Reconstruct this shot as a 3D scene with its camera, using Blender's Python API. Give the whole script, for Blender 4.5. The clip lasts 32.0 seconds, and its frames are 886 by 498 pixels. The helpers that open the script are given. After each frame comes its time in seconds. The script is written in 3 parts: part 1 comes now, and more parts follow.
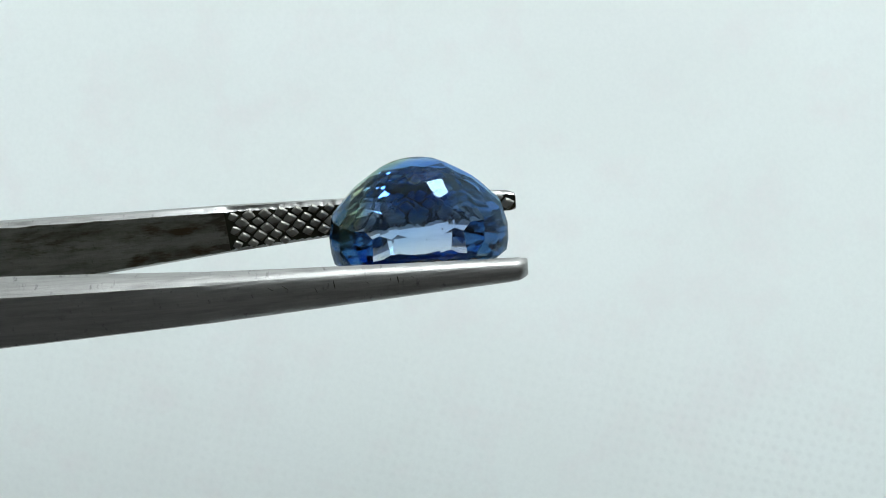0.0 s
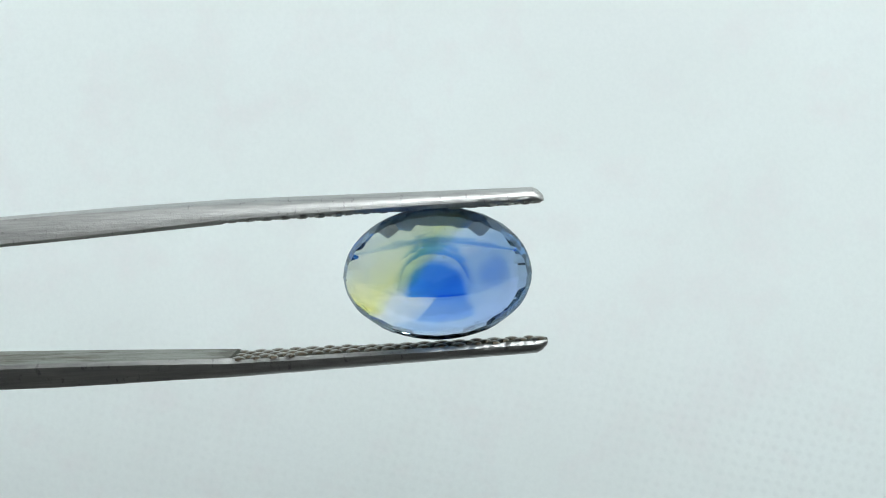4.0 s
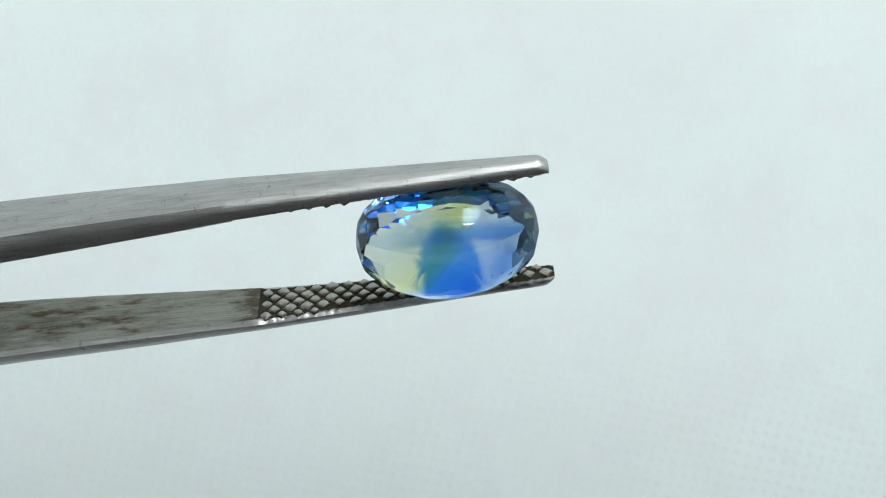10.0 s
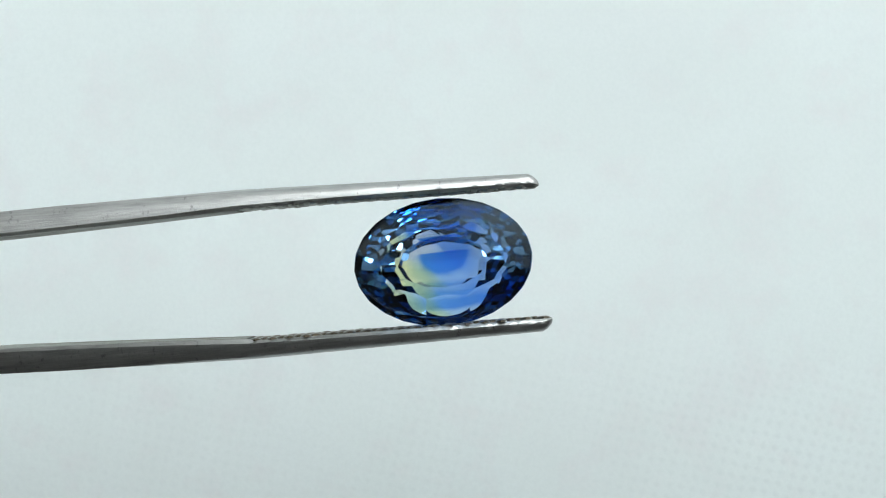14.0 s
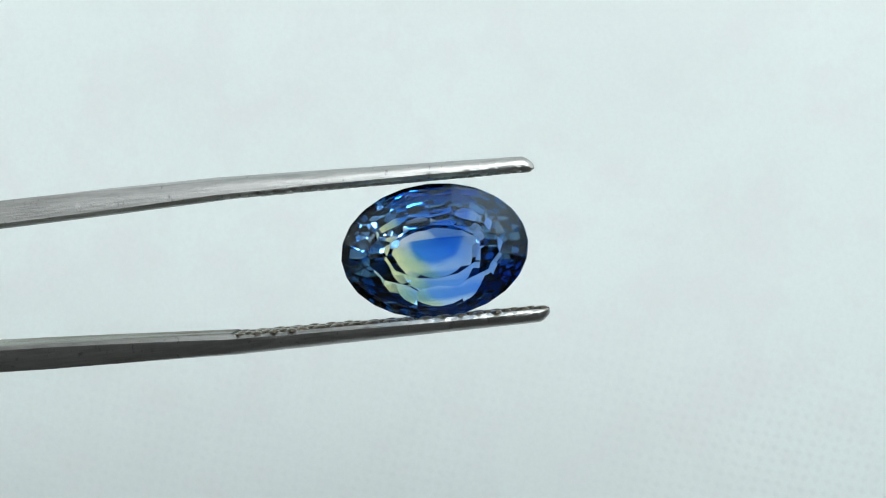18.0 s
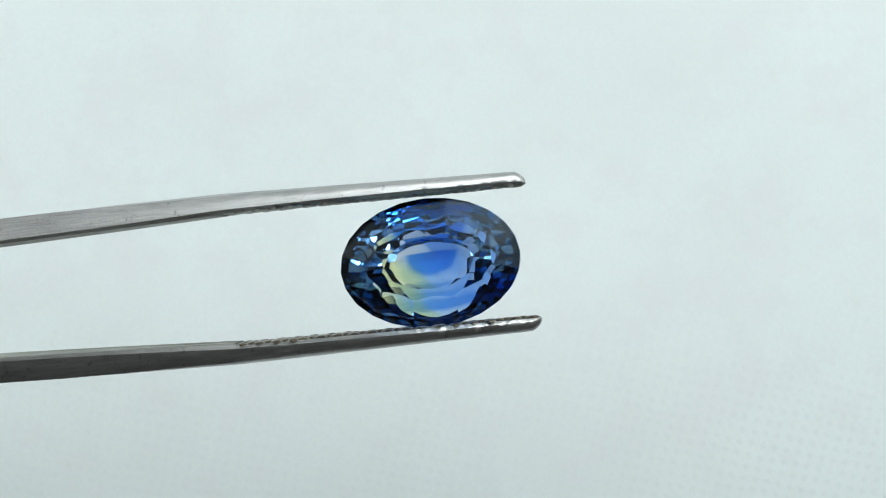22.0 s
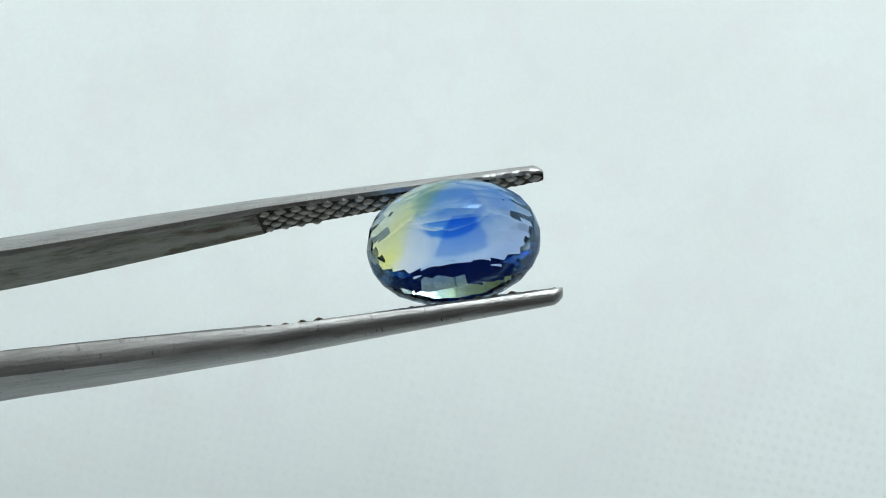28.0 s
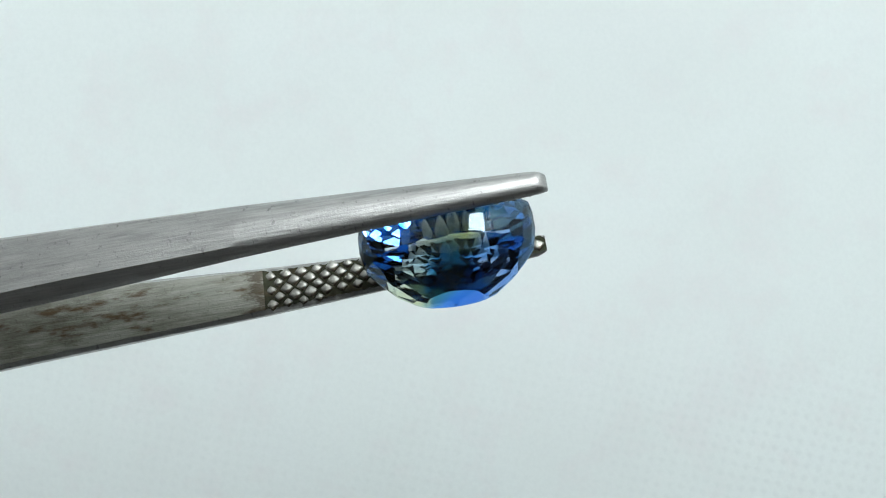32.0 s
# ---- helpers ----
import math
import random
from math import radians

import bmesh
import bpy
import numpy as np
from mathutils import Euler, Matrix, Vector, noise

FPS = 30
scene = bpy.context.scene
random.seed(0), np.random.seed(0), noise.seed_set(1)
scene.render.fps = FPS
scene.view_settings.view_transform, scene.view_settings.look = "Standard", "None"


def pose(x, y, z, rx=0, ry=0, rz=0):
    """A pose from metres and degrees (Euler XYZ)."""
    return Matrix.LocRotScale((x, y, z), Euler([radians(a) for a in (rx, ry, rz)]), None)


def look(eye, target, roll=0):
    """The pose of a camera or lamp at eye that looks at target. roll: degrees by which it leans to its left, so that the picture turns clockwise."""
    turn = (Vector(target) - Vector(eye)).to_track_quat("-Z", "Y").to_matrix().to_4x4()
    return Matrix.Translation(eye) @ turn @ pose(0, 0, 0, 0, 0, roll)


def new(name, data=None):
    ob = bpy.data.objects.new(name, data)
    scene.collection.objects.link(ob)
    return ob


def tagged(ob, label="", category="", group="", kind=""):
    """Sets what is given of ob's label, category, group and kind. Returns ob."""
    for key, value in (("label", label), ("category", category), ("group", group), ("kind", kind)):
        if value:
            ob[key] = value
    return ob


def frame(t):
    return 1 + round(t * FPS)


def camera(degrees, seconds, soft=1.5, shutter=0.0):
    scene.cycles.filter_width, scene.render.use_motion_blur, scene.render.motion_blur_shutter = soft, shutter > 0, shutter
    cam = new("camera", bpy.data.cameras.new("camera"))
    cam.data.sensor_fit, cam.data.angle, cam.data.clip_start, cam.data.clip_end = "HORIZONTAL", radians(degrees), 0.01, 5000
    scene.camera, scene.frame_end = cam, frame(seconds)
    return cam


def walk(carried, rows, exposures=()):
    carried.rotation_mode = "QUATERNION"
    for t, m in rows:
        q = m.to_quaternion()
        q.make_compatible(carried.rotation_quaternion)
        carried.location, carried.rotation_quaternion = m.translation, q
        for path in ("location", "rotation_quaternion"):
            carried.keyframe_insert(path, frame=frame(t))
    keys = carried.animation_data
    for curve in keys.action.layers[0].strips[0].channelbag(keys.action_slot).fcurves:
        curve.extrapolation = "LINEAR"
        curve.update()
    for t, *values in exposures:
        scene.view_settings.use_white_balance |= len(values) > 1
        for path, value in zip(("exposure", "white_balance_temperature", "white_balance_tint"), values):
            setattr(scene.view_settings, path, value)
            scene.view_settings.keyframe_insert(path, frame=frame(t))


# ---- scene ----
# One still camera; a pair of tweezers turns an oval bicolour sapphire before a white sheet.
# The stone's middle starts about 64 mm before the lens, 1 m above the floor.
HEIGHT = 1.0
cam = camera(39.2, 32.0, soft=1.0)
EYE = Vector((0, -0.0638, HEIGHT))
walk(cam, [(0.0, look(EYE, (0, 0.2, HEIGHT))), (32.0, look(EYE, (0, 0.2, HEIGHT)))])

# Seconds; turn about the tweezers' length, yaw and tilt in degrees; place in millimetres.
TURNS = [
    (0.0, -60.0, -0.42, -4.84, -1.22, 0.70, 0.43),
    (0.3, -51.7, -1.24, -4.41, -0.92, 0.87, 0.14),
    (0.6, -40.8, -1.18, -3.08, -0.00, 0.56, -0.97),
    (0.8, -34.7, -1.81, -2.85, -0.05, 0.33, -1.16),
    (1.0, -26.5, -3.14, -2.89, -0.49, 0.04, -0.99),
    (1.5, -7.5, -2.11, -1.65, -0.71, -0.49, -1.51),
    (2.0, 4.1, -1.71, -1.25, -0.79, -1.22, -1.52),
    (2.5, 12.9, -1.75, -0.95, -0.77, -1.61, -1.74),
    (4.5, -2.4, -2.26, -2.77, 0.29, -2.49, -1.07),
    (5.0, -16.5, -4.00, -4.10, 0.89, -2.45, -0.98),
    (5.5, -34.1, -4.03, -5.59, 0.98, -2.61, -0.37),
    (5.7, -42.0, -3.60, -5.79, 0.95, -2.28, -0.04),
    (6.0, -52.1, -4.14, -6.54, 0.82, -2.12, 0.11),
    (6.5, -56.7, -3.73, -6.48, 0.78, -1.94, 0.11),
    (7.0, -33.3, -3.23, -5.45, 0.46, -1.26, -0.14),
    (7.5, -4.5, -1.57, -5.02, 0.27, -2.53, -0.51),
    (8.0, 8.2, -1.24, -5.50, -0.98, -1.35, 0.25),
    (8.5, 2.0, 0.01, -5.86, -0.50, -1.19, 0.97),
    (9.0, 20.1, -1.14, -5.02, -0.41, -0.11, 0.74),
    (9.5, 32.7, -1.72, -4.43, -0.13, -0.33, 0.50),
    (10.0, 41.4, -2.34, -5.50, 0.20, -0.78, 0.90),
    (10.1, 50.0, -1.71, -5.59, 0.36, -0.44, -0.21),
    (10.2, 58.6, -1.65, -5.29, 0.39, -0.94, -0.46),
    (10.3, 73.3, -1.73, -4.68, 0.80, -1.74, -1.03),
    (10.6, 77.5, -1.59, -5.60, 0.39, -1.88, -0.12),
    (11.0, 79.2, -1.68, -5.43, 1.20, -1.42, 0.02),
    (11.3, 81.4, -0.42, -4.49, 0.74, -0.57, -0.38),
    (11.6, 99.4, -0.33, -4.94, -0.33, 0.23, 0.84),
    (12.0, 112.9, 0.48, -5.33, -0.81, 1.08, 1.13),
    (12.2, 120.6, 0.38, -5.45, -0.68, 1.29, 1.14),
    (12.3, 126.1, 0.72, -5.71, -0.37, 1.65, 0.89),
    (12.6, 138.1, -0.74, -5.72, 0.10, 1.62, 0.33),
    (13.0, 154.3, -0.30, -5.35, 0.22, 1.96, -0.58),
    (13.5, 169.5, -0.54, -5.82, 0.14, 1.44, -0.64),
    (15.5, 189.2, -1.77, -5.57, -0.30, -0.80, -0.80),
    (16.0, 185.5, -2.12, -6.09, -0.33, -1.04, -0.14),
    (16.5, 185.9, -1.87, -6.02, -0.37, -1.44, -0.27),
    (17.0, 189.4, -2.23, -5.48, -0.48, -1.85, -1.06),
    (17.5, 184.7, -2.17, -5.86, -0.25, -2.23, -0.71),
    (18.0, 182.1, -1.89, -6.43, -0.41, -2.40, -0.07),
    (18.5, 185.6, -2.25, -5.73, -0.59, -2.38, -0.71),
    (19.0, 185.7, -1.62, -5.70, -0.22, -2.46, -1.26),
    (19.5, 181.2, -1.07, -7.18, -0.61, -0.85, 0.04),
    (20.0, 182.3, -0.88, -7.06, -0.75, -0.13, -0.21),
    (20.5, 175.4, -1.52, -6.86, -0.74, -0.22, 0.12),
    (21.0, 174.1, -1.41, -7.02, -0.76, -0.23, 0.03),
    (21.5, 182.7, -1.77, -6.41, -0.80, 0.08, -0.82),
    (22.0, 180.0, -1.91, -6.85, -0.64, -0.01, -0.70),
    (22.5, 172.6, -2.68, -7.10, -0.63, -0.41, -0.68),
    (23.0, 174.2, -1.91, -7.42, -0.75, -0.49, -0.24),
    (23.5, 182.6, -0.83, -6.83, -1.02, -0.13, -0.66),
    (24.0, 182.8, -0.39, -9.48, -2.60, 0.48, 2.55),
    (24.5, 185.0, -0.37, -9.15, -2.20, 1.21, 0.91),
    (26.5, 256.4, -2.35, -5.95, -0.13, 0.96, -0.80),
    (26.6, 258.5, -1.91, -7.18, 0.31, 1.01, -1.50),
    (26.8, 262.2, -1.21, -6.32, 0.68, 1.00, -0.28),
    (26.9, 283.2, -1.59, -5.78, 0.67, 1.07, -0.15),
    (27.0, 284.1, -1.25, -5.85, 0.85, 2.04, -0.46),
    (27.1, 282.0, -1.11, -5.77, 0.88, 1.90, 0.07),
    (27.3, 293.9, -1.40, -6.35, 0.88, 1.87, -0.49),
    (27.4, 306.3, -1.52, -5.93, 0.95, 1.83, -0.81),
    (27.6, 317.4, -1.50, -5.64, 0.83, 2.16, -1.20),
    (28.0, 333.6, -1.30, -7.64, 0.58, 2.44, 0.19),
    (28.4, 343.3, -1.41, -7.27, 0.41, 2.22, 0.32),
    (28.8, 358.2, -0.18, -8.49, -0.67, 0.73, 1.25),
    (29.0, 358.9, -1.25, -7.85, -0.60, 1.45, 0.12),
    (29.2, 359.1, -2.23, -7.30, -0.58, 2.10, -0.28),
    (29.6, 367.9, -2.33, -7.16, -0.54, 3.01, -0.33),
    (30.0, 374.0, -2.09, -7.30, -0.44, 2.90, -0.61),
    (30.4, 384.7, -2.29, -6.81, -0.19, 2.28, -0.35),
    (30.8, 394.5, -1.55, -7.49, -0.36, 1.87, 0.01),
    (31.2, 398.3, -0.68, -7.99, -0.34, 1.88, 0.64),
    (31.6, 411.4, -0.96, -8.44, -0.17, 1.55, 0.90),
    (32.0, 424.4, -0.18, -8.90, 0.14, 1.08, 0.98),
]


def held_pose(turn, yaw, tilt, x, y, z):
    return (Matrix.Translation((x / 1000, y / 1000, HEIGHT + z / 1000))
            @ Matrix.Rotation(radians(tilt), 4, "Y")
            @ Matrix.Rotation(radians(yaw), 4, "Z")
            @ Matrix.Rotation(radians(turn), 4, "X"))


# ---- light ----
world = bpy.data.worlds.new("sky")
scene.world = world
world.use_nodes = True
wn = world.node_tree.nodes
sky = wn.new("ShaderNodeTexSky")
sky.sky_type = "NISHITA"
sky.sun_disc = False
sky.sun_elevation, sky.sun_rotation = radians(55), radians(200)
world.node_tree.links.new(sky.outputs[0], wn["Background"].inputs[0])
wn["Background"].inputs[1].default_value = 0.1

WIN = (0.62, -1.75, 2.48)       # middle of the window behind the camera
WIN_X, WIN_Z = 0.90, 0.85


def daylight(name, place, turn, wide, high, watts, colour):
    """Daylight standing in an opening."""
    lamp = bpy.data.lights.new(name, "AREA")
    lamp.shape, lamp.size, lamp.size_y = "RECTANGLE", wide - 0.02, high - 0.02
    lamp.energy, lamp.color = watts, colour
    new(name, lamp).matrix_world = pose(*place, *turn)


daylight("window_daylight", WIN, (90, 0, 0), WIN_X, WIN_Z, 57.0, (0.922, 0.99, 0.995))

# ---- materials ----


def material(name):
    m = bpy.data.materials.new(name)
    m.use_nodes = True
    nt = m.node_tree
    return m, nt, nt.nodes, nt.nodes["Principled BSDF"]


def link(nt, a, b):
    nt.links.new(a, b)


def coords(nt, scale=(1, 1, 1)):
    tc = nt.nodes.new("ShaderNodeTexCoord")
    mp = nt.nodes.new("ShaderNodeMapping")
    mp.inputs["Scale"].default_value = scale
    link(nt, tc.outputs["Object"], mp.inputs["Vector"])
    return mp.outputs[0]


def noise_tex(nt, vec, scale, detail=4.0, rough=0.55):
    n = nt.nodes.new("ShaderNodeTexNoise")
    n.inputs["Scale"].default_value = scale
    n.inputs["Detail"].default_value = detail
    n.inputs["Roughness"].default_value = rough
    link(nt, vec, n.inputs["Vector"])
    return n.outputs["Fac"]


def ramp(nt, fac, stops):
    r = nt.nodes.new("ShaderNodeValToRGB")
    el = r.color_ramp.elements
    el[0].position, el[0].color = stops[0][0], (*stops[0][1], 1)
    el[1].position, el[1].color = stops[-1][0], (*stops[-1][1], 1)
    for p, c in stops[1:-1]:
        e = el.new(p)
        e.color = (*c, 1)
    link(nt, fac, r.inputs[0])
    return r.outputs[0]


def grey(v):
    return (v, v, v)


def mix(nt, fac, a, b, mode="MIX"):
    n = nt.nodes.new("ShaderNodeMix")
    n.data_type, n.blend_type = "RGBA", mode
    for s, v in ((n.inputs[0], fac), (n.inputs[6], a), (n.inputs[7], b)):
        if hasattr(v, "is_output"):
            link(nt, v, s)
        elif isinstance(v, tuple):
            s.default_value = (*v, 1)
        else:
            s.default_value = v
    return n.outputs[2]


def calc(nt, op, a, b=None, c=None, clamp=False):
    n = nt.nodes.new("ShaderNodeMath")
    n.operation, n.use_clamp = op, clamp
    for s, v in zip(n.inputs, (a, b, c)):
        if v is None:
            continue
        if hasattr(v, "is_output"):
            link(nt, v, s)
        else:
            s.default_value = v
    return n.outputs[0]


def bump(nt, height, strength, dist):
    b = nt.nodes.new("ShaderNodeBump")
    b.inputs["Strength"].default_value = strength
    b.inputs["Distance"].default_value = dist
    link(nt, height, b.inputs["Height"])
    return b.outputs[0]


def plaster(name, colour, scale=6.0):
    m, nt, nodes, bs = material(name)
    v = coords(nt)
    a = noise_tex(nt, v, scale)
    dark = tuple(c * 0.86 for c in colour)
    link(nt, ramp(nt, a, [(0.3, dark), (0.7, colour)]), bs.inputs["Base Color"])
    bs.inputs["Roughness"].default_value = 0.85
    link(nt, bump(nt, noise_tex(nt, v, 90.0), 0.2, 0.002), bs.inputs["Normal"])
    return m


def sheet_material():
    m, nt, nodes, bs = material("white_embossed_sheet")
    v = coords(nt)
    blot = noise_tex(nt, v, 55.0, 3.0)
    big = noise_tex(nt, v, 16.0, 2.0)
    col = ramp(nt, blot, [(0.32, (0.775, 0.845, 0.84)), (0.55, (0.80, 0.875, 0.875)), (0.75, (0.805, 0.885, 0.895))])
    col = mix(nt, 0.5, col, ramp(nt, big, [(0.35, (0.80, 0.838, 0.842)), (0.7, (0.815, 0.885, 0.88))]))
    smudge = noise_tex(nt, v, 130.0, 3.0, 0.6)
    col = mix(nt, ramp(nt, smudge, [(0.50, grey(0.0)), (0.72, grey(0.6))]), col, (0.79, 0.80, 0.815))
    grain = noise_tex(nt, v, 1900.0, 2.0, 0.6)
    col = mix(nt, ramp(nt, grain, [(0.35, grey(0.0)), (0.75, grey(0.30))]), col, (0.72, 0.785, 0.79))
    # pressed dots in a slanted lattice, 1.6 mm apart, worn flat in places
    rot_map = nodes.new("ShaderNodeMapping")
    rot_map.inputs["Rotation"].default_value = (0, radians(33), 0)
    link(nt, v, rot_map.inputs["Vector"])
    sep = nodes.new("ShaderNodeSeparateXYZ")
    link(nt, rot_map.outputs[0], sep.inputs[0])
    drift = calc(nt, "MULTIPLY", noise_tex(nt, v, 120.0, 2.0), 0.0012)
    k = 2 * math.pi / 0.0023
    dots = calc(nt, "MULTIPLY", calc(nt, "SINE", calc(nt, "MULTIPLY", calc(nt, "ADD", sep.outputs[0], drift), k)),
                calc(nt, "SINE", calc(nt, "MULTIPLY", calc(nt, "ADD", sep.outputs[2], drift), k)))
    sep_w = nodes.new("ShaderNodeSeparateXYZ")
    link(nt, v, sep_w.inputs[0])
    # dots fade out upwards, as if light grazed only the lower sheet
    lower = calc(nt, "MULTIPLY_ADD", sep_w.outputs[2], -45.0, HEIGHT * 45.0 - 0.2, clamp=True)
    worn = calc(nt, "MULTIPLY", lower, ramp(nt, noise_tex(nt, v, 30.0, 2.0), [(0.30, grey(0.15)), (0.6, grey(1.0))]))
    dots = calc(nt, "MULTIPLY", calc(nt, "MAXIMUM", dots, 0.0), worn)
    # shade of the pressed dots, painted into the colour
    col = mix(nt, calc(nt, "MULTIPLY", dots, 0.16), col, (0.62, 0.68, 0.68))
    link(nt, col, bs.inputs["Base Color"])
    bs.inputs["Roughness"].default_value = 0.8
    link(nt, bump(nt, dots, 0.05, 0.0003), bs.inputs["Normal"])
    return m


def steel_material(name, base, rough, stain=0.0, streak=0.5, dirt=False):
    m, nt, nodes, bs = material(name)
    fine = noise_tex(nt, coords(nt, (420, 7500, 7500)), 1.0, 4.0, 0.6)      # brushed along the length
    v = coords(nt)
    patch = noise_tex(nt, v, 420.0, 4.0, 0.6)
    pits = noise_tex(nt, v, 5200.0, 4.0, 0.65)
    col = ramp(nt, fine, [(0.30, tuple(c * 0.72 for c in base)), (0.70, base)])
    col = mix(nt, ramp(nt, patch, [(0.35, grey(0.0)), (0.72, grey(0.35))]), col, tuple(c * 0.72 for c in base))
    marks = noise_tex(nt, coords(nt, (3300, 1900, 1900)), 1.0, 4.0, 0.65)
    col = mix(nt, ramp(nt, marks, [(0.61, grey(0.0)), (0.72, grey(0.6))]), col, tuple(c * 0.25 for c in base))
    smear = noise_tex(nt, coords(nt, (300, 2300, 2300)), 1.0, 6.0, 0.7)
    col = mix(nt, ramp(nt, smear, [(0.48, grey(0.0)), (0.72, grey(0.42))]), col, tuple(c * 0.34 for c in base))
    if stain:
        grime_v = coords(nt, (170, 700, 700))
        g1 = noise_tex(nt, grime_v, 1.0, 6.0, 0.7)
        g2 = noise_tex(nt, coords(nt, (600, 1500, 1500)), 1.0, 4.0, 0.6)
        f1 = ramp(nt, g1, [(0.42, grey(0.0)), (0.66, grey(stain))])
        col = mix(nt, f1, col, (0.085, 0.075, 0.05))
        f2 = ramp(nt, calc(nt, "MULTIPLY", g1, g2), [(0.27, grey(0.0)), (0.36, grey(stain))])
        col = mix(nt, f2, col, (0.09, 0.06, 0.035))
    if dirt:
        # old brown dirt, thickest where the gripping face begins
        sep = nodes.new("ShaderNodeSeparateXYZ")
        link(nt, coords(nt, (1000, 1000, 1000)), sep.inputs[0])
        close = calc(nt, "MULTIPLY_ADD", sep.outputs[0], 1 / 2.6, 13.1 / 2.6, clamp=True)
        ragged = noise_tex(nt, coords(nt, (500, 1400, 1400)), 1.0, 5.0, 0.7)
        close = calc(nt, "MULTIPLY", close, calc(nt, "MULTIPLY_ADD", ragged, 2.6, -0.7))
        col = mix(nt, ramp(nt, close, [(0.40, grey(0.0)), (0.62, grey(0.75))]), col, (0.065, 0.05, 0.034))
    link(nt, col, bs.inputs["Base Color"])
    bs.inputs["Metallic"].default_value = 1.0
    r = calc(nt, "MULTIPLY_ADD", fine, 0.14, rough - 0.07)
    r = calc(nt, "MULTIPLY_ADD", patch, 0.12, r)
    link(nt, r, bs.inputs["Roughness"])
    # hammered dents and cross scratches, strongest in patches
    cross = noise_tex(nt, coords(nt, (5200, 700, 700)), 1.0, 3.0, 0.6)
    cross = calc(nt, "MULTIPLY", cross, ramp(nt, patch, [(0.45, grey(0.0)), (0.65, grey(1.0))]))
    h = calc(nt, "ADD", calc(nt, "MULTIPLY", fine, streak), calc(nt, "MULTIPLY", pits, 0.5))
    h = calc(nt, "MULTIPLY_ADD", cross, 0.15, h)
    link(nt, bump(nt, h, 0.7, 0.00005), bs.inputs["Normal"])
    return m


